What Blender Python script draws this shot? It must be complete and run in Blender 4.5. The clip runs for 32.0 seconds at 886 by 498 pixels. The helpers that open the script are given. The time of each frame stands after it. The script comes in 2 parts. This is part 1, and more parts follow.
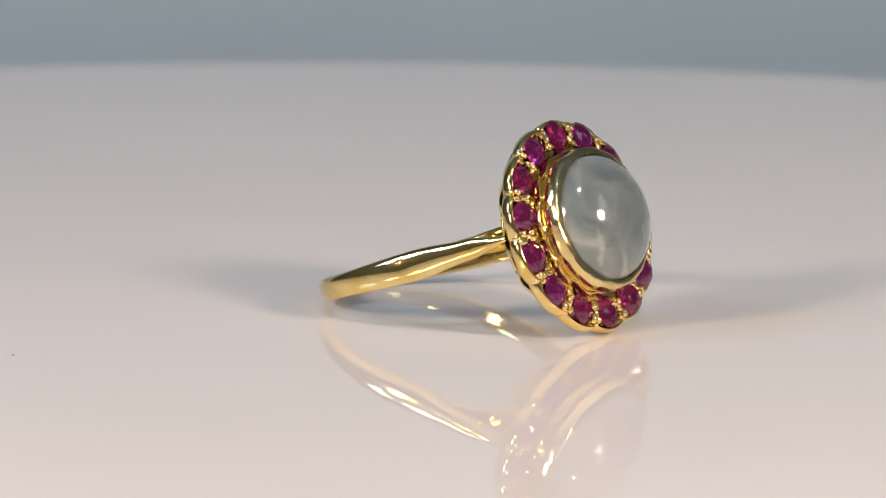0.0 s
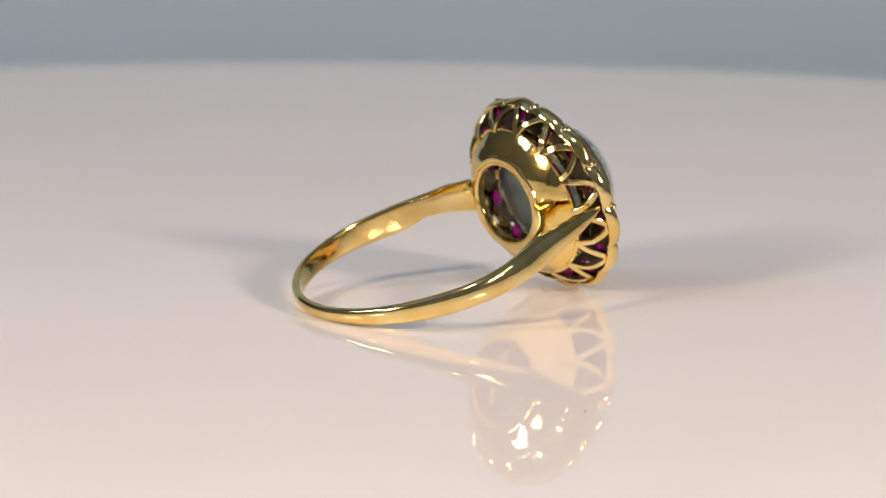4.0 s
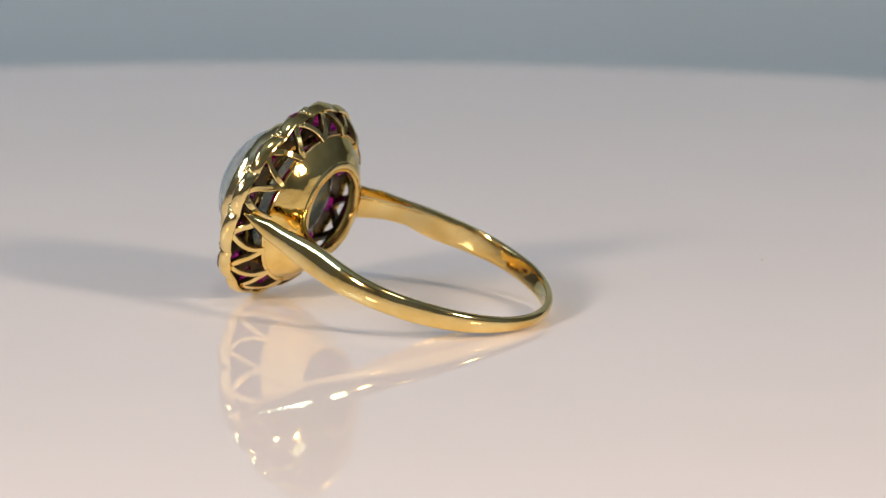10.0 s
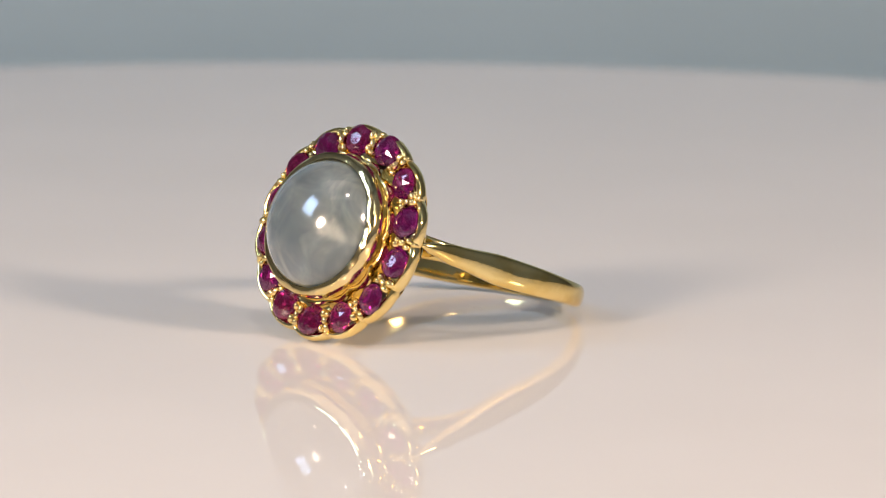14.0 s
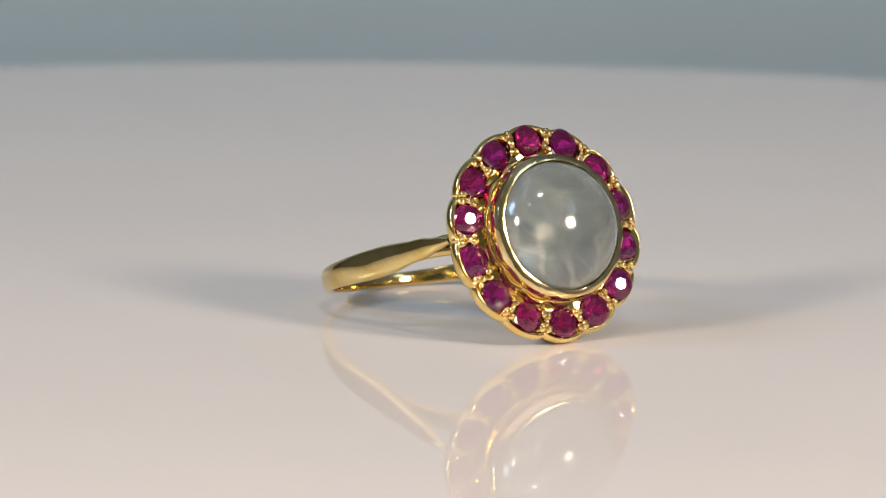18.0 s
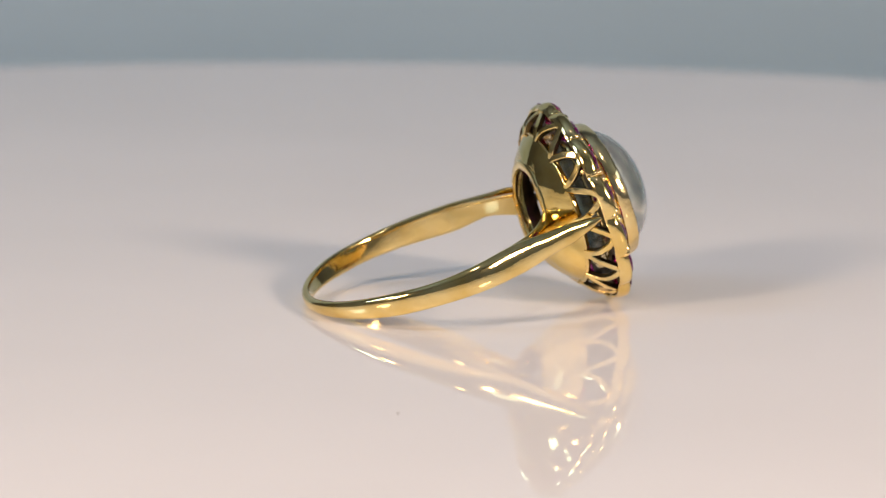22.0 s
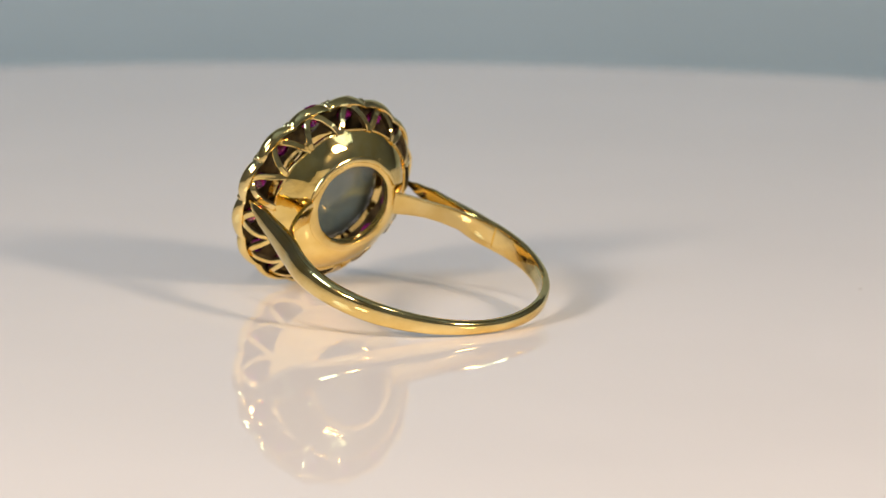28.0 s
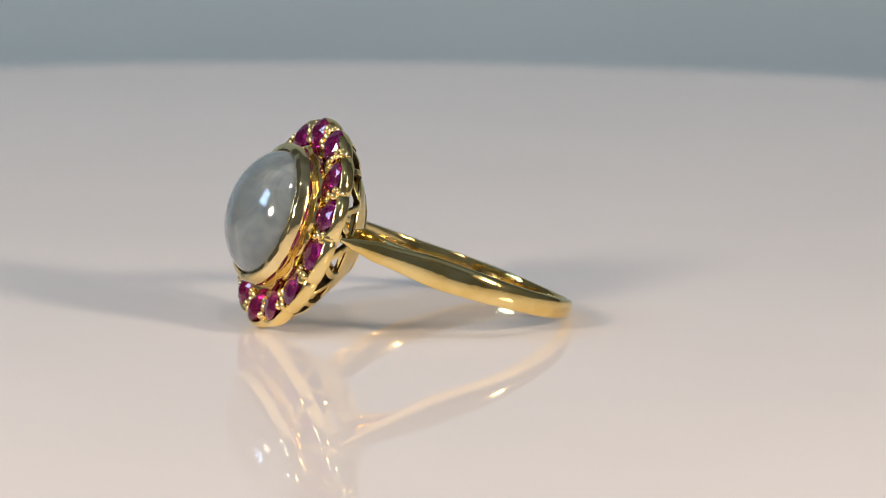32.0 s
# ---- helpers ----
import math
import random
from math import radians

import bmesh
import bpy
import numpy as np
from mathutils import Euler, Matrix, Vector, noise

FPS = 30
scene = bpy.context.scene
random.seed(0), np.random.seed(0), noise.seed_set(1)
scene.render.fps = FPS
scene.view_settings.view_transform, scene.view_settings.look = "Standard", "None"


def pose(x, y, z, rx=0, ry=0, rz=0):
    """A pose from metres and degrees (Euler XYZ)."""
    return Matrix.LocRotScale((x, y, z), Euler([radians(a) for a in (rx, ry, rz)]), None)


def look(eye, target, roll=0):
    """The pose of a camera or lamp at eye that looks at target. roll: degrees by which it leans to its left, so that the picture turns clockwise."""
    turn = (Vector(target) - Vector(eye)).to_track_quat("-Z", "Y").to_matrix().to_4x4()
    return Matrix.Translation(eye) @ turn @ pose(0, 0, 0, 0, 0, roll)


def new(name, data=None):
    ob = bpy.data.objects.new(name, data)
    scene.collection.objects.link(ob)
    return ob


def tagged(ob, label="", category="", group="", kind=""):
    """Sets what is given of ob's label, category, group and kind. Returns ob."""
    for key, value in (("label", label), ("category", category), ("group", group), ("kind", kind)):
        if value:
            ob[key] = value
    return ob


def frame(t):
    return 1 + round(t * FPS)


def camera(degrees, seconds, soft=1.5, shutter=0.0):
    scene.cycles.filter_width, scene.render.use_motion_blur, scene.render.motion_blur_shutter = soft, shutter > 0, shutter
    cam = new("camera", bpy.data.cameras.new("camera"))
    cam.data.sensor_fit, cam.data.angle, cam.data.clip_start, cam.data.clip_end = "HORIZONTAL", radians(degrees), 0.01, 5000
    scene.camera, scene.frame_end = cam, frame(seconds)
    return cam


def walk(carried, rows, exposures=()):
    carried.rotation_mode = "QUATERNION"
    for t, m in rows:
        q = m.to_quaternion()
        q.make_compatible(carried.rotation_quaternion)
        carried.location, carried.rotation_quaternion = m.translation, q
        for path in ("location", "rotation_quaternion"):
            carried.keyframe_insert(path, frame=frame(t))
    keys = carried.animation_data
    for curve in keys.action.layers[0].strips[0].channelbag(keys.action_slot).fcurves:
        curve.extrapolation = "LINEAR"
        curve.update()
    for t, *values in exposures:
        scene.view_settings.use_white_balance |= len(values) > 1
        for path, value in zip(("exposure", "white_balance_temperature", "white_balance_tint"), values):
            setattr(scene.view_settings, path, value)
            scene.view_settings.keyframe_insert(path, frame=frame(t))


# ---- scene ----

# ---- camera: stands still before the turntable ----
MM = 0.00096            # one model millimetre of the ring, in metres
PERIOD = 19.036         # seconds for one turn of the platter
EYE = Vector((0.0, -0.2688, 0.05458))


def aim(pitch, yaw):
    p, y = radians(pitch), radians(yaw)
    return EYE + Vector((math.sin(y) * math.cos(p), math.cos(y) * math.cos(p), -math.sin(p)))


cam = camera(13.32, 32.0, soft=1.0)
view = look(EYE, aim(10.551, 0.114), 0.830)
# seconds, stops, kelvin, tint: the automatic exposure and white balance drift a little
DRIFT = (
    (0.0, -0.04, 6530, 13), (1.0, 0.01, 6570, 13), (2.0, 0.05, 6620, 16), (5.0, 0.08, 6800, 12), (6.0, 0.00, 6830, 9),
    (7.0, -0.05, 6660, 8), (8.0, -0.03, 6570, 10), (9.0, 0.02, 6550, 13), (10.0, -0.05, 6570, 13), (11.0, -0.02, 6570, 12),
    (12.0, 0.05, 6620, 16), (13.0, 0.05, 6680, 15), (16.0, 0.05, 6750, 10), (17.0, 0.03, 6570, 10), (18.0, -0.10, 6560, 10),
    (19.0, -0.06, 6530, 11), (20.0, -0.02, 6550, 13), (21.0, 0.01, 6570, 13), (22.0, 0.03, 6630, 14), (23.0, 0.07, 6610, 16),
    (24.0, 0.10, 6660, 15), (25.0, 0.06, 6800, 13), (28.0, 0.04, 6750, 10), (30.0, -0.09, 6560, 8), (32.0, -0.04, 6560, 11),
)
walk(cam, [(0.0, view), (32.0, view)], DRIFT)
cam.data.dof.use_dof = True
cam.data.dof.focus_distance = 0.264
cam.data.dof.aperture_fstop = 58

# ---- light: two small lamps before the table, ceiling panel, daylight from a window ----
world = bpy.data.worlds.new("world")
scene.world = world
world.use_nodes = True
world.node_tree.nodes["Background"].inputs[0].default_value = (0.75, 0.85, 1.0, 1)
world.node_tree.nodes["Background"].inputs[1].default_value = 0.05


def area(name, eye, target, size, watts, colour, shape="DISK", size_y=None):
    data = bpy.data.lights.new(name, "AREA")
    data.shape, data.size, data.energy, data.color = shape, size, watts, colour
    if size_y:
        data.size_y = size_y
    ob = new(name, data)
    ob.matrix_world = look(eye, target)
    return ob


def toward(az, el, d):
    a, e = radians(az), radians(el)
    return Vector((math.cos(a) * math.cos(e), math.sin(a) * math.cos(e), math.sin(e))) * d


area("lamp_right", toward(-37, 24.5, 0.33), (0, 0, 0.01), 0.06, 0.90, (1.0, 0.785, 0.61))
area("lamp_left", toward(-136, 23.5, 0.33), (0, 0, 0.01), 0.06, 0.87, (1.0, 0.785, 0.61))
area("ceiling_light", (0.15, -0.7, 1.66), (0.15, -0.7, 0), 0.18, 5.0, (1.0, 0.86, 0.77), "RECTANGLE", 0.16)
area("window_light", (-1.27, -0.35, 0.95), (0.0, -0.35, 0.95), 0.46, 8.9, (0.46, 0.68, 1.0), "RECTANGLE", 0.6)
area("window_light", (1.47, -0.70, 1.25), (0.0, -0.70, 1.25), 0.46, 1.8, (0.60, 0.77, 1.0), "RECTANGLE", 0.6)
scene.view_settings.exposure = 0.0


# ---- materials ----
def material(name):
    m = bpy.data.materials.new(name)
    m.use_nodes = True
    return m, m.node_tree, m.node_tree.nodes["Principled BSDF"]


def put(node, **values):
    for key, value in values.items():
        node.inputs[key.replace("_", " ")].default_value = value


def noise_node(tree, scale, detail=4.0, rough=0.55):
    coords = tree.nodes.new("ShaderNodeTexCoord")
    n = tree.nodes.new("ShaderNodeTexNoise")
    put(n, Scale=scale, Detail=detail, Roughness=rough)
    tree.links.new(coords.outputs["Object"], n.inputs["Vector"])
    return n


def ramp(tree, source, stops):
    r = tree.nodes.new("ShaderNodeValToRGB")
    e = r.color_ramp.elements
    while len(e) < len(stops):
        e.new(0.5)
    for k, (pos, col) in enumerate(stops):
        e[k].position, e[k].color = pos, (*col, 1)
    tree.links.new(source, r.inputs["Fac"])
    return r


def spread(tree, source, low, high):
    m = tree.nodes.new("ShaderNodeMapRange")
    put(m, To_Min=low, To_Max=high)
    tree.links.new(source, m.inputs["Value"])
    return m.outputs["Result"]


def bumped(tree, bsdf, sources, slot="Normal"):
    last = None
    for source, strength, distance in sources:
        b = tree.nodes.new("ShaderNodeBump")
        put(b, Strength=strength, Distance=distance)
        tree.links.new(source, b.inputs["Height"])
        if last:
            tree.links.new(last.outputs["Normal"], b.inputs["Normal"])
        last = b
    tree.links.new(last.outputs["Normal"], bsdf.inputs[slot])


def gold_material(name, colour, dark, rough, dent=0.25):
    m, tree, b = material(name)
    put(b, Metallic=1.0)
    stain, grain = noise_node(tree, 420, 3), noise_node(tree, 2600, 4)
    c = ramp(tree, stain.outputs["Fac"], [(0.35, dark), (0.62, colour)])
    tree.links.new(c.outputs["Color"], b.inputs["Base Color"])
    tree.links.new(spread(tree, grain.outputs["Fac"], rough * 0.5, rough * 1.6), b.inputs["Roughness"])
    dents = noise_node(tree, 1100, 2)
    bumped(tree, b, [(stain.outputs["Fac"], 0.35, 0.00010), (dents.outputs["Fac"], dent, 0.00006), (grain.outputs["Fac"], 0.12, 0.00002)])
    return m


GOLD = gold_material("polished_gold", (0.93, 0.74, 0.36), (0.85, 0.63, 0.24), 0.08)
GOLD_WORN = gold_material("worn_gold", (0.92, 0.73, 0.32), (0.83, 0.60, 0.20), 0.09)
GOLD_CHASED = gold_material("chased_gold", (0.94, 0.75, 0.34), (0.86, 0.63, 0.21), 0.10, 0.6)
GOLD_BURNISHED = gold_material("burnished_gold", (0.95, 0.78, 0.42), (0.90, 0.69, 0.30), 0.12, 0.5)
GOLD_BOWL = gold_material("satin_gold", (0.92, 0.73, 0.29), (0.84, 0.61, 0.19), 0.08, 0.3)


# Dark gold for inward faces: the shade inside the setting, put into colour.
def inner_shade_material():
    m, tree, b = material("inner_shade_gold")
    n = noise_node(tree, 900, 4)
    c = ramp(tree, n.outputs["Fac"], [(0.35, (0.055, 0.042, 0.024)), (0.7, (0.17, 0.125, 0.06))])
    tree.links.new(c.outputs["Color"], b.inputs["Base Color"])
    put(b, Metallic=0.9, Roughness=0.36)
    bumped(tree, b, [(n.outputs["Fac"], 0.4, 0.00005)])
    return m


INNER_SHADE = inner_shade_material()


def ruby_material():
    m, tree, b = material("ruby")
    info = tree.nodes.new("ShaderNodeObjectInfo")
    c = ramp(tree, info.outputs["Random"], [(0.0, (0.64, 0.016, 0.27)), (0.35, (0.50, 0.020, 0.48)), (0.7, (0.70, 0.020, 0.25)), (1.0, (0.54, 0.028, 0.54))])
    cloud = noise_node(tree, 1700, 3)
    mix = tree.nodes.new("ShaderNodeMix")
    mix.data_type = "RGBA"
    tree.links.new(spread(tree, cloud.outputs["Fac"], -0.05, 0.85), mix.inputs["Factor"])
    tree.links.new(c.outputs["Color"], mix.inputs["A"])
    mix.inputs["B"].default_value = (0.30, 0.004, 0.10, 1)
    tree.links.new(mix.outputs["Result"], b.inputs["Base Color"])
    put(b, Roughness=0.02, IOR=1.77, Transmission_Weight=0.89)
    return m


RUBY = ruby_material()


def moonstone_material():
    """Milky stone: it scatters bluish light and lets a warmer light through."""
    m, tree, clear = material("moonstone")
    milk = tree.nodes.new("ShaderNodeBsdfPrincipled")
    cloud, veil = noise_node(tree, 130, 2), noise_node(tree, 230, 3)
    put(cloud, Distortion=1.2)
    put(veil, Distortion=1.3)
    needles = noise_node(tree, 1.0, 2)
    put(needles, Distortion=0.25)
    coords, stretch = tree.nodes.new("ShaderNodeTexCoord"), tree.nodes.new("ShaderNodeMapping")
    put(stretch, Rotation=(0.5, 0.6, 0.95), Scale=(760, 70, 300))
    tree.links.new(coords.outputs["Object"], stretch.inputs["Vector"])
    tree.links.new(stretch.outputs["Vector"], needles.inputs["Vector"])
    streak = ramp(tree, needles.outputs["Fac"], [(0.57, (0, 0, 0)), (0.72, (1, 1, 1))])
    c = ramp(tree, cloud.outputs["Fac"], [(0.30, (0.72, 0.76, 0.69)), (0.54, (0.80, 0.81, 0.71)), (0.78, (0.88, 0.86, 0.73))])
    tree.links.new(c.outputs["Color"], clear.inputs["Base Color"])
    d = ramp(tree, veil.outputs["Fac"], [(0.35, (0.37, 0.47, 0.52)), (0.60, (0.47, 0.56, 0.58)), (0.76, (0.70, 0.74, 0.70))])
    pale = tree.nodes.new("ShaderNodeMix")
    pale.data_type = "RGBA"
    tree.links.new(spread(tree, streak.outputs["Color"], 0.0, 0.32), pale.inputs["Factor"])
    tree.links.new(d.outputs["Color"], pale.inputs["A"])
    pale.inputs["B"].default_value = (0.88, 0.87, 0.80, 1)
    tree.links.new(pale.outputs["Result"], milk.inputs["Base Color"])
    put(clear, Roughness=0.12, IOR=1.52, Transmission_Weight=1.0, Coat_Weight=1.0, Coat_Roughness=0.012, Coat_IOR=1.53)
    put(milk, Roughness=0.12, IOR=1.52, Subsurface_Weight=1.0, Subsurface_Scale=0.0016, Coat_Weight=1.0, Coat_Roughness=0.012, Coat_IOR=1.53)
    milk.inputs["Subsurface Radius"].default_value = (0.9, 1.0, 1.1)
    mix = tree.nodes.new("ShaderNodeMixShader")
    both = tree.nodes.new("ShaderNodeMath")
    tree.links.new(spread(tree, veil.outputs["Fac"], 0.16, 0.52), both.inputs[0])
    tree.links.new(spread(tree, streak.outputs["Color"], 0.0, 0.08), both.inputs[1])
    tree.links.new(both.outputs["Value"], mix.inputs["Fac"])
    tree.links.new(clear.outputs["BSDF"], mix.inputs[1])
    tree.links.new(milk.outputs["BSDF"], mix.inputs[2])
    tree.links.new(mix.outputs["Shader"], tree.nodes["Material Output"].inputs["Surface"])
    return m


MOONSTONE = moonstone_material()


# Olive, yellow-flecked stone back; the dim interior behind it is painted into the colour.
def dimmed_stone_material():
    m, tree, b = material("dimmed_moonstone")
    stain, fleck = noise_node(tree, 260, 3), noise_node(tree, 900, 3)
    put(stain, Distortion=1.5)
    c = ramp(tree, stain.outputs["Fac"], [(0.32, (0.11, 0.145, 0.145)), (0.53, (0.20, 0.23, 0.20)), (0.66, (0.48, 0.44, 0.18))])
    tree.links.new(c.outputs["Color"], b.inputs["Base Color"])
    put(b, Roughness=0.22, IOR=1.52, Transmission_Weight=0.62, Coat_Weight=0.6, Coat_Roughness=0.06)
    bumped(tree, b, [(fleck.outputs["Fac"], 0.25, 0.00004)])
    return m


MOONSTONE_BACK = dimmed_stone_material()


def acrylic_material():
    m, tree, b = material("white_acrylic")
    cloud = noise_node(tree, 22, 3)
    grain = noise_node(tree, 900, 2)
    c = ramp(tree, cloud.outputs["Fac"], [(0.3, (0.76, 0.745, 0.73)), (0.7, (0.80, 0.785, 0.77))])
    tree.links.new(c.outputs["Color"], b.inputs["Base Color"])
    tree.links.new(spread(tree, grain.outputs["Fac"], 0.003, 0.008), b.inputs["Roughness"])
    put(b, IOR=1.49)
    return m


ACRYLIC = acrylic_material()


def matte_material(name, low, high, scale, rough=0.8, relief=0.0002):
    m, tree, b = material(name)
    n, g = noise_node(tree, scale, 5), noise_node(tree, scale * 14, 3)
    c = ramp(tree, n.outputs["Fac"], [(0.3, low), (0.7, high)])
    tree.links.new(c.outputs["Color"], b.inputs["Base Color"])
    put(b, Roughness=rough)
    bumped(tree, b, [(g.outputs["Fac"], 0.2, relief)])
    return m


PAPER = matte_material("grey_paper", (0.565, 0.65, 0.64), (0.615, 0.70, 0.69), 8, 0.85)
WALL = matte_material("painted_wall", (0.42, 0.43, 0.435), (0.48, 0.49, 0.495), 3, 0.8, 0.001)
CEILING = matte_material("ceiling_paint", (0.76, 0.76, 0.75), (0.80, 0.80, 0.79), 3, 0.8, 0.001)
FLOOR = matte_material("room_floor", (0.14, 0.11, 0.08), (0.20, 0.16, 0.12), 4, 0.6, 0.001)
WOOD = matte_material("table_wood", (0.20, 0.15, 0.11), (0.28, 0.21, 0.15), 12, 0.5)
PLASTIC = matte_material("white_plastic", (0.66, 0.66, 0.65), (0.70, 0.70, 0.69), 40, 0.45)
DUST = matte_material("dust", (0.20, 0.17, 0.14), (0.30, 0.26, 0.22), 4000, 0.9, 0.00001)


# ---- mesh helpers ----
def mesh_of(name, verts, faces, mat, smooth=True, sharp=40, second=None, is_second=None):
    me = bpy.data.meshes.new(name)
    me.from_pydata([tuple(v) for v in verts], [], faces)
    bm = bmesh.new()
    bm.from_mesh(me)
    bmesh.ops.recalc_face_normals(bm, faces=bm.faces[:])
    bm.to_mesh(me)
    bm.free()
    me.materials.append(mat)
    if second:
        me.materials.append(second)
    for poly in me.polygons:
        poly.use_smooth = smooth
        if second and is_second(poly.index):
            poly.material_index = 1
    if smooth:
        me.set_sharp_from_angle(angle=radians(sharp))
    return me


def part(name, me, parent, label="", m=None):
    ob = new(name, me)
    ob.parent = parent
    if m is not None:
        ob.matrix_basis = m
    if label:
        tagged(ob, label)
    return ob


def grid(rows, close_across=True, close_along=True, cap=False):
    """Vertices and faces of a net of equal rows of points."""
    n, w = len(rows), len(rows[0])
    verts = [p for r in rows for p in r]
    faces = []
    for i in range(n if close_along else n - 1):
        for j in range(w if close_across else w - 1):
            a, b = i, (i + 1) % n
            k = (j + 1) % w
            faces.append((a * w + j, a * w + k, b * w + k, b * w + j))
    if cap:
        faces.append(tuple(range(w)))
        faces.append(tuple((n - 1) * w + j for j in reversed(range(w))))
    return verts, faces


def box_mesh(name, lo, hi, mat, bevel=0.0):
    bm = bmesh.new()
    bmesh.ops.create_cube(bm, size=1)
    for v in bm.verts:
        v.co = [lo[k] + (v.co[k] + 0.5) * (hi[k] - lo[k]) for k in range(3)]
    if bevel:
        bmesh.ops.bevel(bm, geom=bm.edges[:], offset=bevel, segments=2, affect="EDGES")
    me = bpy.data.meshes.new(name)
    bm.to_mesh(me)
    bm.free()
    me.materials.append(mat)
    return me


def lathe(name, profile, mat, around=128, sharp=40, centre=(0, 0, 0), close=True):
    """A turned form about the z axis from a closed profile of (radius, height)."""
    rows = []
    for k in range(around):
        a = 2 * math.pi * k / around
        rows.append([Vector((r * math.cos(a), r * math.sin(a), z)) + Vector(centre) for r, z in profile])
    v, f = grid(rows, close_across=close)
    me = mesh_of(name, v, f, mat, True, sharp)
    bm = bmesh.new()
    bm.from_mesh(me)
    bmesh.ops.remove_doubles(bm, verts=bm.verts[:], dist=0.00002)
    bm.to_mesh(me)
    bm.free()
    return me


# ---- the room round the table ----
tagged(new("floor", box_mesh("floor", (-1.3, -2, -0.87), (1.5, 2, -0.82), FLOOR)), "dark wooden floor of the room", "floor", kind="structure")
tagged(new("ceiling", box_mesh("ceiling", (-1.4, -2.1, 1.70), (1.6, 2.1, 1.76), CEILING)), "plain pale ceiling", "ceiling", kind="structure")
for wall_name, lo, hi in (("wall_north", (-1.4, 2.0, -0.87), (1.6, 2.1, 1.70)), ("wall_south", (-1.4, -2.1, -0.87), (1.6, -2.0, 1.70))):
    tagged(new(wall_name, box_mesh(wall_name, lo, hi, WALL)), "plain painted room wall", "wall", kind="structure")


def side_wall(name, window_name, x, y, z):
    """A side wall with a window opening round (y, z); x is the inner face."""
    a, b = (x - 0.1, x) if x < 0 else (x, x + 0.1)
    c = (a + b) / 2
    wall = tagged(new(name), "painted wall with a window opening", "wall", kind="structure")
    y0, y1, z0, z1 = y - 0.28, y + 0.28, z - 0.35, z + 0.35
    for panel, lo, hi in (("wall_below", (a, -2.0, -0.87), (b, 2.0, z0)), ("wall_above", (a, -2.0, z1), (b, 2.0, 1.70)),
                          ("wall_beside", (a, -2.0, z0), (b, y0, z1)), ("wall_beside", (a, y1, z0), (b, 2.0, z1))):
        part(panel, box_mesh(panel, lo, hi, WALL), wall)
    window = tagged(new(window_name), "plain white-framed window", "window", kind="structure")
    w = 0.03
    for lo, hi in (((y0, z0), (y1, z0 + w)), ((y0, z1 - w), (y1, z1)), ((y0, z0 + w), (y0 + w, z1 - w)), ((y1 - w, z0 + w), (y1, z1 - w)), ((y - 0.02, z0 + w), (y + 0.02, z1 - w))):
        part("window_frame", box_mesh("window_frame", (c - 0.03, *lo), (c + 0.03, *hi), PLASTIC), window)


side_wall("wall_west", "window_1", -1.3, -0.35, 0.95)
side_wall("wall_east", "window_2", 1.5, -0.70, 1.25)

table = tagged(new("table"), "wooden table that carries the turntable", "table")
table.location = (0, 0.1, -0.82)
part("tabletop", box_mesh("tabletop", (-0.7, -0.55, 0.745), (0.7, 0.6, 0.775), WOOD, 0.003), table)
leg_mesh = box_mesh("leg", (-0.025, -0.025, 0), (0.025, 0.025, 0.745), WOOD, 0.003)
for lx in (-0.64, 0.64):
    for ly in (-0.49, 0.54):
        part("leg", leg_mesh, table, m=pose(lx, ly, 0))


def backdrop_sheet():
    line = [(-0.30, -0.0436), (0.30, -0.0436)]
    for k in range(1, 13):
        a = math.pi / 2 * k / 12
        line.append((0.42 + 0.2 * math.sin(a), -0.0436 + 0.2 * (1 - math.cos(a))))
    line.append((0.62, 0.62))
    profile = line + [(y + 0.0012, z + 0.0002) if z > 0.2 else (y, z - 0.0008) for y, z in reversed(line)]
    rows = [[Vector((x, y, z)) for y, z in profile] for x in (-0.62, -0.3, 0, 0.3, 0.62)]
    v, f = grid(rows, True, False, True)
    return mesh_of("backdrop", v, f, PAPER, True, 50)


tagged(new("backdrop", backdrop_sheet()), "pale grey paper sweep behind the turntable", "backdrop", kind="structure")

# ---- the turntable ----
DISC_R = 0.1350
turntable = tagged(new("turntable"), "glossy white round display turntable on the table", "turntable")
turntable.location = (0, 0, -0.0425)
part("base", lathe("base", [(0.0, 0), (0.098, 0), (0.101, 0.003), (0.101, 0.026), (0.098, 0.029), (0.0, 0.029)], PLASTIC, 96, close=False), turntable, "white plastic base")
platter = part("platter", lathe("platter", [(0.0, 0.0305), (DISC_R - 0.003, 0.0305), (DISC_R - 0.0008, 0.0320), (DISC_R, 0.0350), (DISC_R, 0.0395), (DISC_R - 0.0006, 0.0415), (DISC_R - 0.0022, 0.0425), (DISC_R - 0.0032, 0.0425), (0.08, 0.0425), (0.0, 0.0425)],
                                ACRYLIC, 256, close=False), turntable, "glossy white acrylic disc")

# ---- the ring ----
# Local axes: U across the finger, V up along the face, N out of the face; model millimetres.
FACING, LEAN = radians(-38.57), radians(21.21)
N_AX = Vector((math.cos(FACING) * math.cos(LEAN), math.sin(FACING) * math.cos(LEAN), math.sin(LEAN)))
U_AX = Vector((-math.sin(FACING), math.cos(FACING), 0.0))
V_AX = N_AX.cross(U_AX)
HEAD = Vector((0.0, 0.0, 0.007634))
RING_AT = (0.010435, -0.006065)
TILT = Matrix((U_AX, V_AX, N_AX)).transposed().to_4x4()
ring = tagged(new("ring"), "yellow gold ring with moonstone and ruby halo on white disc", "ring")
ring.location = (*RING_AT, 0)


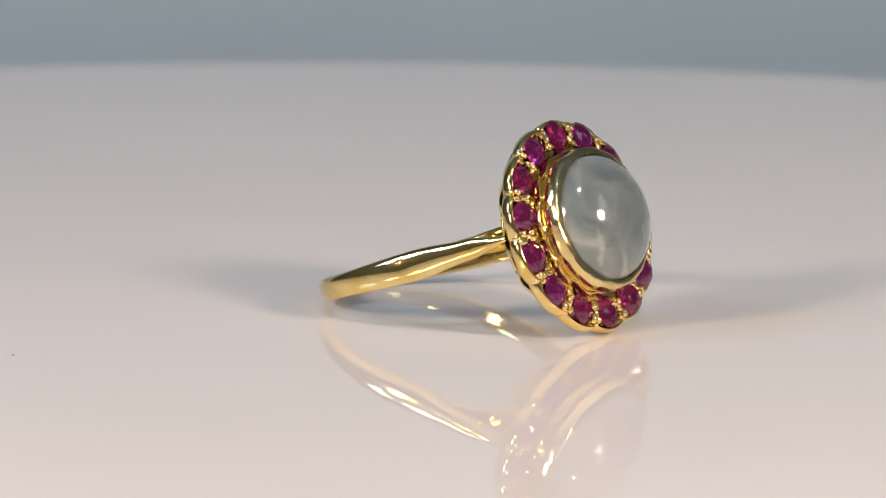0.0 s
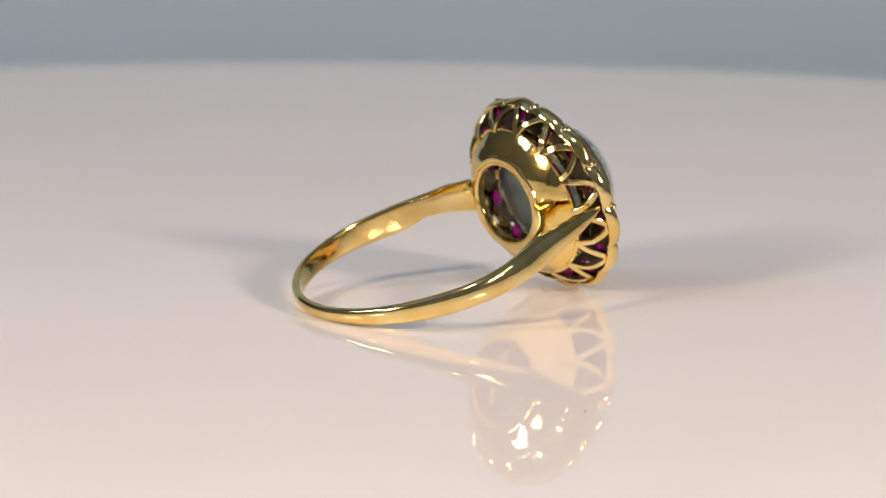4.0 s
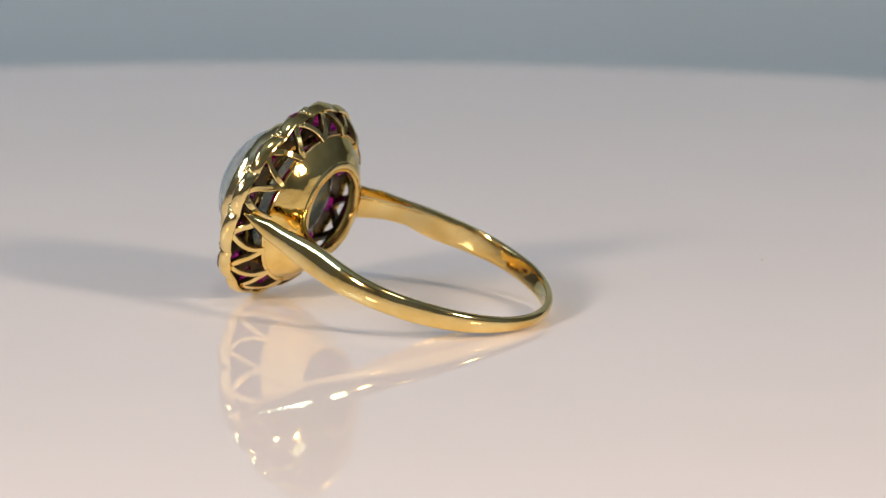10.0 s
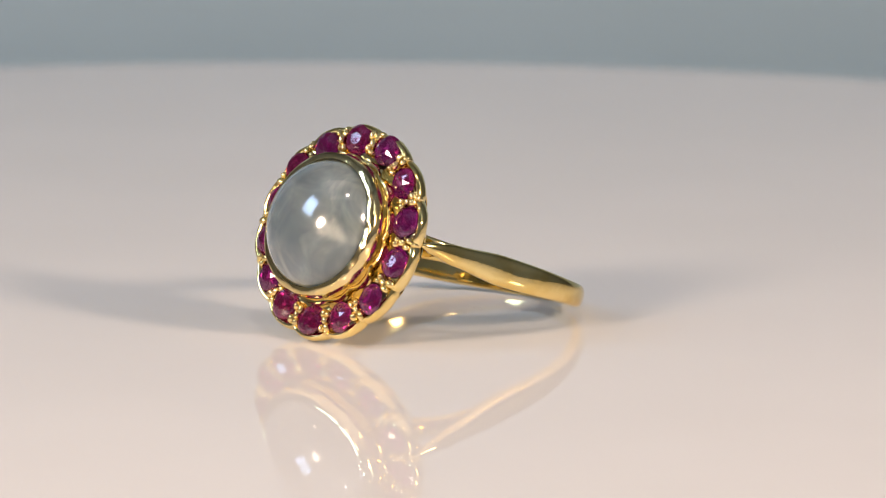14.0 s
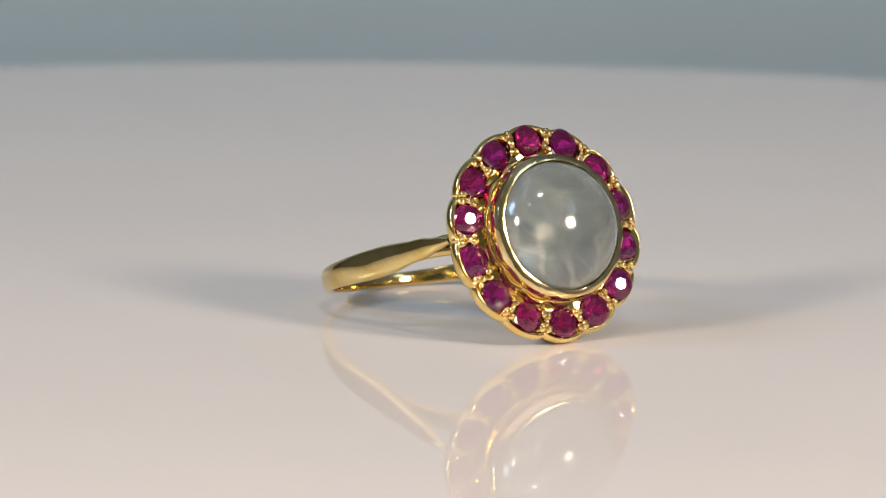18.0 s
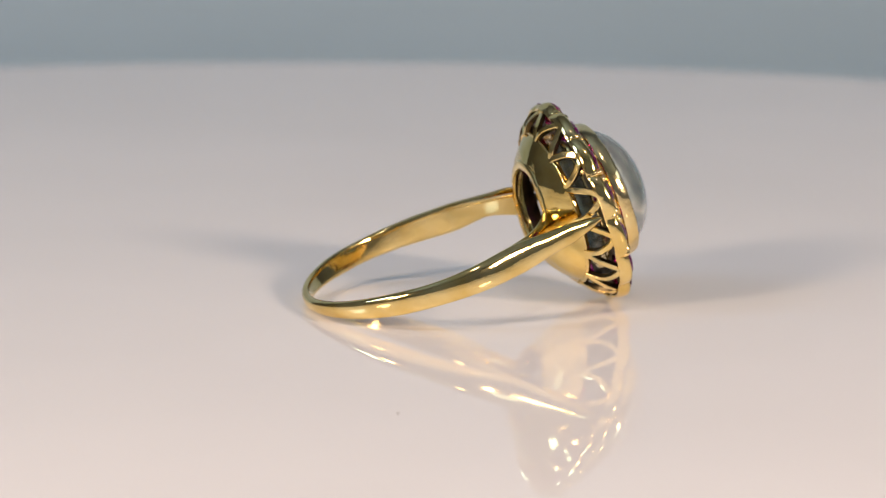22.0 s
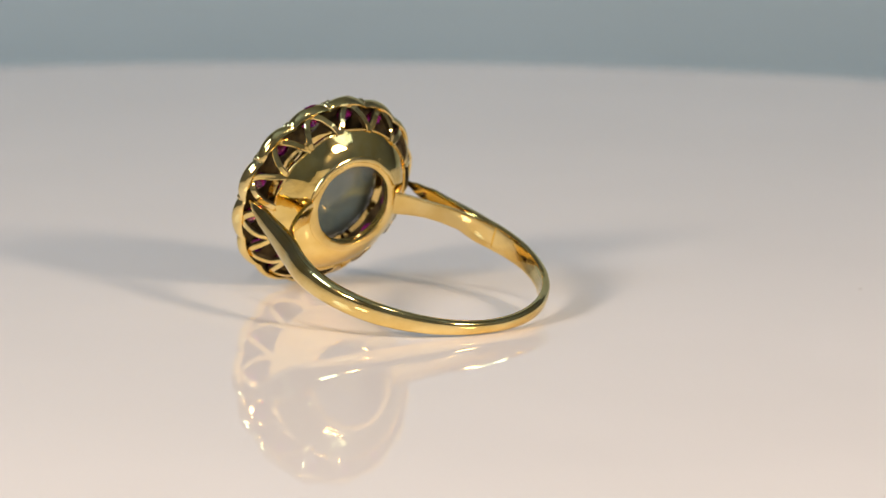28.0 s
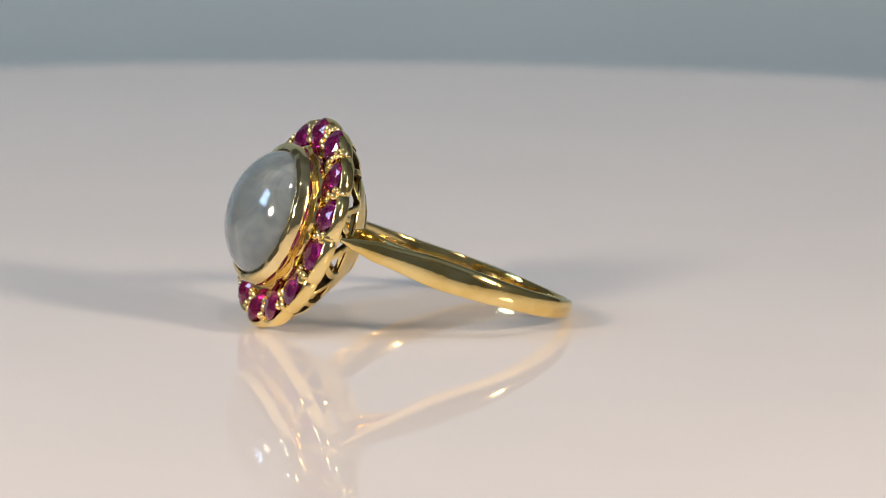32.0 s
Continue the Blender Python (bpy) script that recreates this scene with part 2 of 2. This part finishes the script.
def loc(u, v, n):
    return HEAD + (U_AX * u + V_AX * v + N_AX * (n - 0.22)) * MM


def polar(r, a, n):
    return loc(r * math.cos(a), r * math.sin(a), n)


COUNT = 14
STEP = 2 * math.pi / COUNT
RUBY_R = 6.79


def outline(a):
    """Radius of the scalloped edge at the angle a."""
    return 7.70 + 0.41 * abs(math.cos(COUNT / 2 * (a - math.pi / 2))) ** 0.65


# band: path from one joint round the finger to the other
BAND_C, BAND_R = -12.9, 9.66


def hermite(p0, p1, m0, m1, t):
    a, b, c, d = 2 * t**3 - 3 * t**2 + 1, t**3 - 2 * t**2 + t, -2 * t**3 + 3 * t**2, t**3 - t**2
    return [a * p0[k] + b * m0[k] + c * p1[k] + d * m1[k] for k in range(2)]


def band_path():
    start = radians(72)
    p1 = (BAND_R * math.sin(start), BAND_C + BAND_R * math.cos(start))
    half = []
    for k in range(20):
        t = k / 20
        half.append(hermite((7.36, -1.20), p1, (2.4, -8.0), (8.2 * math.cos(start), -8.2 * math.sin(start)), t))
    for k in range(37):
        a = start + (math.pi - start) * k / 36
        half.append([BAND_R * math.sin(a), BAND_C + BAND_R * math.cos(a)])
    return half + [[-1.03 * u, n] for u, n in reversed(half[:-1])]


def swept(name, path, width, thick, mat, segs=14, flat=0.25, rise=lambda t: 0.65):
    """A half-round bar along a path of (u, n): width along V, thick across; the flat side faces the finger."""
    rows, count = [], len(path)
    for i, (u, n) in enumerate(path):
        a, b = path[max(i - 1, 0)], path[min(i + 1, count - 1)]
        tu, tn = b[0] - a[0], b[1] - a[1]
        ln = math.hypot(tu, tn)
        ou, on = -tn / ln, tu / ln
        if ou * u + on * (n - BAND_C) < 0:
            ou, on = -ou, -on
        w, h = width(i / (count - 1)), thick(i / (count - 1))
        row = []
        for k in range(segs):
            t = 2 * math.pi * k / segs
            c, s = math.cos(t), math.sin(t)
            out = h / 2 * c if c > 0 else h / 2 * math.copysign(abs(c) ** flat, c) * 0.8
            row.append(loc(u + ou * out, rise(i / (count - 1)) + w / 2 * math.copysign(abs(s) ** 0.85, s), n + on * out))
        rows.append(row)
    v, f = grid(rows, True, False, True)
    return mesh_of(name, v, f, mat, True, 60)


def blend(t, stops):
    for (a, x), (b, y) in zip(stops, stops[1:]):
        if t <= b:
            k = (t - a) / (b - a)
            k = k * k * (3 - 2 * k) if len(stops) > 2 else k
            return x + (y - x) * k
    return stops[-1][1]


def mirrored(t):
    return 1 - abs(2 * t - 1)


part("shank", swept("shank", band_path(), lambda t: blend(mirrored(t), [(0, 0.35), (0.05, 0.95), (0.12, 1.55), (0.30, 2.25), (0.6, 1.75), (1, 1.04)]),
                    lambda t: blend(mirrored(t), [(0, 0.35), (0.06, 0.68), (0.25, 0.95), (0.5, 0.90), (1, 0.70)]), GOLD_WORN, 20, rise=lambda t: blend(mirrored(t), [(0, 0.22), (0.25, 0.28), (1, 0.92)])), ring, "half-round gold finger band")
for side in (1, -1):
    inner = [(side * BAND_R * math.sin(radians(a)), BAND_C + (BAND_R - 0.08) * math.cos(radians(a))) for a in range(24, 76, 3)]
    part("shoulder", swept("shoulder", inner, lambda t: blend(t, [(0, 1.8), (0.35, 1.45), (1, 1.8)]), lambda t: blend(t, [(0, 0.55), (0.5, 0.5), (1, 0.6)]), GOLD_WORN, 14, rise=lambda t: 0.42 + 0.10 * (1 - t)),
         ring, "forked gold shoulder strand")


def leaning(r, a, n):
    """The open back leans: its collar sits higher than the rim and tips towards the top."""
    k = min(max((6.9 - r) / 2.9, 0.0), 1.0)
    v = r * math.sin(a)
    return loc(r * math.cos(a), v * (1 - 0.07 * k) + 0.82 * k, n + 0.15 * v * k + 0.12 * k)


def uneven(q, amount=0.035):
    """Small dents of handwork."""
    w = Vector((q - HEAD) / MM)
    return q + (noise.noise_vector(w * 0.75) * amount + noise.noise_vector(w * 2.3) * amount * 0.4) * MM


def lobed(r, a, n):
    """Lobes that answer the rubies round the foot of the bezel."""
    k = abs(math.cos(COUNT / 2 * (a - math.pi / 2)))
    return uneven(polar(r + (0.18 * k if r > 5.4 else 0.0) - 0.06, a, n + (0.10 * (1 - k) if n > 0.5 else 0.0)), 0.06)


def turned(name, profile, mat, around=112, sharp=35, place=polar, dents=0.035, shaded=()):
    """Turned about the head's axis from a closed profile of (radius, height); its shaded stretches are painted dark."""
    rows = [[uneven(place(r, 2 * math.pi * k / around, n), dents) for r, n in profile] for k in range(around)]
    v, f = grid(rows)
    return mesh_of(name, v, f, mat, True, sharp, INNER_SHADE, lambda i: i % len(profile) in shaded)


# back bowl with its open collar
def bowl_profile():
    outer = []
    for k in range(11):
        t = k / 10
        outer.append((6.08 - 2.08 * t, -2.50 - 1.76 * t - 0.22 * math.sin(math.pi * t)))
    first = outer[0]
    return outer + [(r - 0.16, n + 0.30) for r, n in reversed(outer)] + [(first[0] - 0.20, first[1] + 0.34), (first[0] - 0.10, first[1] + 0.38), (first[0] - 0.02, first[1] + 0.20)]


# the bowl's inner faces carry painted shade
part("basket", turned("basket", bowl_profile(), GOLD_BOWL, place=leaning, dents=0.055, shaded=range(11, 22)), ring, "bright gold bowl under the stones")
part("gallery_ring", turned("gallery_ring", [(6.10 + 0.13 * math.cos(math.pi / 4 * k), -2.47 + 0.13 * math.sin(math.pi / 4 * k)) for k in range(8)], GOLD_CHASED, 140, 80, leaning, 0.05),
     ring, "bright gold edge wire of the gallery")
part("back_collar", turned("back_collar", [(4.10, -4.02), (4.06, -4.34), (3.92, -4.44), (3.45, -4.45), (3.28, -4.37), (3.22, -4.02), (3.30, -3.77)], GOLD_WORN, place=leaning),
     ring, "rounded gold collar of the open back")


# scalloped rim
def rim_mesh():
    rows, per = [], 16
    for k in range(COUNT * per):
        a = math.pi / 2 + STEP * k / per
        o = outline(a)
        notch = 1 - abs(math.cos(COUNT / 2 * (a - math.pi / 2)))
        prof = [(-0.62, -0.14), (-0.44, -0.01), (-0.32, 0.09), (-0.20, 0.11), (-0.10, 0.05), (-0.03, -0.08), (0.02, -0.26), (0.03, -0.44), (0.00, -0.64), (-0.06, -0.83),
                (-0.15, -0.93), (-0.28, -0.92), (-0.34, -0.82), (-0.36, -0.52), (-0.50, -0.36)]
        row = []
        for d, n in prof:
            deep = min(max(-n - 0.1, 0.0) / 1.0, 1.0)
            q = o + (7.84 - o) * deep * 0.45 + d
            row.append(uneven(loc(q * math.cos(a), q * math.sin(a) - 0.10, n - 0.07 * notch * (n > -0.3)), 0.035))
        rows.append(row)
    v, f = grid(rows)
    return mesh_of("scalloped_rim", v, f, GOLD_CHASED, True, 40)


rim = part("scalloped_rim", rim_mesh(), ring, "scalloped polished gold rim")


# plate pierced for the rubies
def plate_mesh():
    verts, faces, seg = [], [], 32
    hole, seat, inner = 1.17, 0.76, 5.30
    for s in range(COUNT):
        mid = math.pi / 2 + STEP * s
        cx, cy = RUBY_R * math.cos(mid), RUBY_R * math.sin(mid)
        base = len(verts)
        corners = [(mid + e * STEP / 2, cr) for e in (-1, 1) for cr in (inner, outline(mid + e * STEP / 2) - 0.35)]
        for k in range(seg):
            t = mid + 2 * math.pi * k / seg
            dx, dy = math.cos(t), math.sin(t)
            d = hole
            while d < 4:
                x, y = cx + dx * d, cy + dy * d
                r, a = math.hypot(x, y), math.atan2(y, x)
                off = (a - mid + math.pi) % (2 * math.pi) - math.pi
                if r < inner or r > outline(a) - 0.35 or abs(off) > STEP / 2:
                    break
                d += 0.02
            hx, hy = cx + dx * hole, cy + dy * hole
            for ca, cr in corners:
                px, py = cr * math.cos(ca), cr * math.sin(ca)
                turn = (math.atan2(py - cy, px - cx) - t + math.pi) % (2 * math.pi) - math.pi
                if abs(turn) <= math.pi / seg:
                    x, y = px, py
            verts += [loc(hx, hy, -0.06), loc(x, y, -0.12), loc(cx + dx * seat, cy + dy * seat, -0.62), loc(x, y, -0.66)]
        for k in range(seg):
            a, b = base + 4 * k, base + 4 * ((k + 1) % seg)
            faces += [(a, a + 1, b + 1, b), (a + 2, b + 2, b + 3, a + 3), (a, b, b + 2, a + 2)]
    # seats and underside take the dark gold that paints in shade
    me = mesh_of("halo_plate", verts, faces, GOLD, True, 30, INNER_SHADE, lambda i: i % 3 > 0)
    bm = bmesh.new()
    bm.from_mesh(me)
    bmesh.ops.remove_doubles(bm, verts=bm.verts[:], dist=0.06 * MM)
    bmesh.ops.recalc_face_normals(bm, faces=bm.faces[:])
    bm.to_mesh(me)
    bm.free()
    for poly in me.polygons:
        poly.use_smooth = False
    return me


halo = part("halo_plate", plate_mesh(), ring, "gold plate pierced for the rubies")


# pierced gallery: a strutted arch under every ruby
def strut(name, line, width, depth, mat):
    """A bar of rounded oblong section along a line on the gallery wall: width along the wall, depth inwards."""
    rows, count = [], len(line)
    half, deep = width / 2, depth / 2
    section = [(half, 0.7 * deep), (0.72 * half, deep), (-0.72 * half, deep), (-half, 0.7 * deep), (-half, -deep), (half, -deep)]
    for i, q in enumerate(line):
        t = (line[min(i + 1, count - 1)] - line[max(i - 1, 0)]).normalized()
        out = q - HEAD
        out = (out - N_AX * out.dot(N_AX)).normalized() * 0.78 - N_AX * 0.62
        side = t.cross(out).normalized()
        up = side.cross(t)
        rows.append([q + (side * x + up * (y - deep)) * MM for x, y in section])
    v, f = grid(rows, True, False, True)
    # inner and side faces of the bar are coloured as if in shade
    return mesh_of(name, v, f, mat, True, 40, INNER_SHADE, lambda i: i % 6 > 2)


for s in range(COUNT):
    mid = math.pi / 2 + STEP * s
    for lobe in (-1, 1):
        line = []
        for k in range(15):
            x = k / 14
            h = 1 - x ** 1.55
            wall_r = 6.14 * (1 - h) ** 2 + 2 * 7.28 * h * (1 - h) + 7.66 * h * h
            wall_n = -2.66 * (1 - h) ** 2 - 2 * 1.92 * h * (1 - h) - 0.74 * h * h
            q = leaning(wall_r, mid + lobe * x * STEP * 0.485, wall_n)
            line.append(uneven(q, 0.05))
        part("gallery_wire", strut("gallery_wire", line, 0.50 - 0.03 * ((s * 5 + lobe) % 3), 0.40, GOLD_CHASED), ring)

# collar of the moonstone
part("stepped_collar", turned("stepped_collar", [(5.52, -0.5), (5.56, 0.20), (5.54, 0.50), (5.48, 0.64), (5.38, 0.70), (5.22, 0.66), (4.95, 0.6), (4.92, -0.7), (5.45, -0.74)], GOLD_CHASED, around=140, place=lobed), ring, "stepped gold foot of the bezel")
bezel = part("bezel", turned("bezel", [(5.00, 0.3), (5.22, 0.60), (5.24, 0.92), (5.34, 1.00), (5.42, 1.14), (5.42, 1.45), (5.34, 1.85), (5.26, 2.02), (5.06, 2.12), (4.80, 2.14), (4.76, 1.5), (4.76, 0.8), (4.74, 0.1), (4.66, -0.65), (4.86, -0.6)], GOLD_BURNISHED, dents=0.075), ring, "smooth gold bezel")


def cabochon_mesh():
    """Polished dome; the back inside the setting has a darker colour that paints in its dimness."""
    prof = [(0.001, -2.25), (1.6, -2.22), (2.9, -2.10), (3.8, -1.80), (4.38, -1.20), (4.60, -0.5), (4.74, 0.8)]
    for k in range(1, 25):
        a = math.pi / 2 * k / 24
        prof.append((max(4.79 * math.cos(a * 0.999), 0.001), 1.45 + 3.18 * math.sin(a)))
    rows = [[polar(r, 2 * math.pi * k / 96, n) for r, n in prof] for k in range(96)]
    v, f = grid(rows, False)
    w = len(prof) - 1
    return mesh_of("cabochon", v, f, MOONSTONE, True, 60, MOONSTONE_BACK, lambda i: i % w < 5)


part("cabochon", cabochon_mesh(), bezel, "milky grey-blue moonstone cabochon")


def gem_mesh():
    bm = bmesh.new()
    eight = [math.pi / 4 * k for k in range(8)]
    pts = [(0.46 * math.cos(a), 0.46 * math.sin(a), 0.49) for a in eight]
    pts += [(0.98 * math.cos(a + math.pi / 8), 0.98 * math.sin(a + math.pi / 8), 0.27) for a in eight]
    for z in (0.02, -0.05):
        pts += [(1.20 * math.cos(math.pi / 8 * k), 1.20 * math.sin(math.pi / 8 * k), z) for k in range(16)]
    pts += [(0.62 * math.cos(a), 0.62 * math.sin(a), -0.60) for a in eight] + [(0, 0, -1.1)]
    for q in pts:
        bm.verts.new([c * MM for c in q])
    bmesh.ops.convex_hull(bm, input=bm.verts[:])
    me = bpy.data.meshes.new("ruby")
    bm.to_mesh(me)
    bm.free()
    me.materials.append(RUBY)
    return me


GEM = gem_mesh()
rng = random.Random(11)
# hand-set stones: degrees off the even step, and distance from the middle
SET = ((1.8, 6.80), (2.9, 6.73), (3.0, 6.72), (0.8, 6.68), (0.7, 6.85), (0.8, 6.80), (0.0, 6.75), (-0.7, 6.78), (-1.5, 6.82), (-2.0, 6.88), (-0.8, 6.66), (-0.2, 6.65), (0.1, 6.70), (1.8, 6.95))
PLACES = []
for s, (slip, far) in enumerate(SET):
    mid = math.pi / 2 + STEP * s + radians(slip)
    PLACES.append(mid)
    m = Matrix.Translation(polar(far - 0.03, mid, 0.08 + rng.uniform(-0.06, 0.06))) @ TILT @ pose(0, 0, 0, rng.uniform(-8, 8), rng.uniform(-8, 8), rng.uniform(0, 45))
    part("ruby", GEM, halo, m=m @ Matrix.Diagonal((rng.uniform(0.93, 1.01), rng.uniform(0.93, 1.01), 0.95, 1)))


def bead_mesh():
    bm = bmesh.new()
    bmesh.ops.create_icosphere(bm, subdivisions=2, radius=0.27 * MM)
    for f in bm.faces:
        f.smooth = True
    me = bpy.data.meshes.new("bead")
    bm.to_mesh(me)
    bm.free()
    me.materials.append(GOLD)
    return me


BEAD = bead_mesh()
for s in range(COUNT):
    a, b = PLACES[s], PLACES[(s + 1) % COUNT] + (2 * math.pi if s == COUNT - 1 else 0)
    mid = (a + b) / 2
    for r, off, long, wide in ((7.32, 0.036, 1.15, 1.15), (7.26, -0.038, 1.15, 1.15), (6.24, 0.030, 1.1, 1.1), (6.17, -0.032, 1.1, 1.1), (6.76, 0.0, 1.35, 1.15)):
        k = rng.uniform(0.78, 1.08)
        turn = Matrix.Translation(polar(r + rng.uniform(-0.08, 0.08), mid + off + rng.uniform(-0.006, 0.006), 0.10)) @ TILT @ pose(0, 0, 0, 0, 0, math.degrees(mid) + rng.uniform(-15, 15))
        part("bead", BEAD, halo, m=turn @ Matrix.Diagonal((k * long * rng.uniform(1.0, 1.4), k * wide, k * rng.uniform(1.0, 1.5), 1)))

for s in range(COUNT):
    mid = math.pi / 2 + STEP * (s + 0.5)
    turn = Matrix.Translation(polar(7.58, mid, -0.26 + rng.uniform(-0.08, 0.08))) @ TILT @ pose(0, 0, 0, 0, 0, math.degrees(mid))
    part("notch_bar", BEAD, rim, m=turn @ Matrix.Diagonal((1.05, 0.95, 1.7, 1)))

# ---- a dust speck on the disc ----
SPECK_R, SPECK_A = 0.03338, -148.76


def speck():
    bm = bmesh.new()
    bmesh.ops.create_icosphere(bm, subdivisions=1, radius=0.00009)
    for v in bm.verts:
        v.co.z = max(v.co.z * 0.5, -0.00003) + 0.00003
        v.co.x *= 1.3
    me = bpy.data.meshes.new("dust_speck")
    bm.to_mesh(me)
    bm.free()
    me.materials.append(DUST)
    return new("dust_speck", me)


dust = tagged(speck(), "tiny dark dust speck on the white disc", "dust")


def motions():
    """The platter turns at an even pace, two hundredths slower in its second turn, and carries the ring and the speck."""
    times = [k * 0.25 for k in range(129)]
    turn = [360 * (t - 0.0185 * max(t - 18.8, 0.0)) / PERIOD for t in times]
    walk(platter, [(t, pose(0, 0, 0, 0, 0, a)) for t, a in zip(times, turn)])
    x, y = RING_AT
    rows, spots = [], []
    for t, a in zip(times, turn):
        c, s = math.cos(radians(a)), math.sin(radians(a))
        rows.append((t, pose(c * x - s * y, s * x + c * y, 0, 0, 0, a)))
        b = radians(a + SPECK_A)
        spots.append((t, pose(SPECK_R * math.cos(b), SPECK_R * math.sin(b), 0, 0, 0, a)))
    walk(ring, rows)
    walk(dust, spots)


motions()
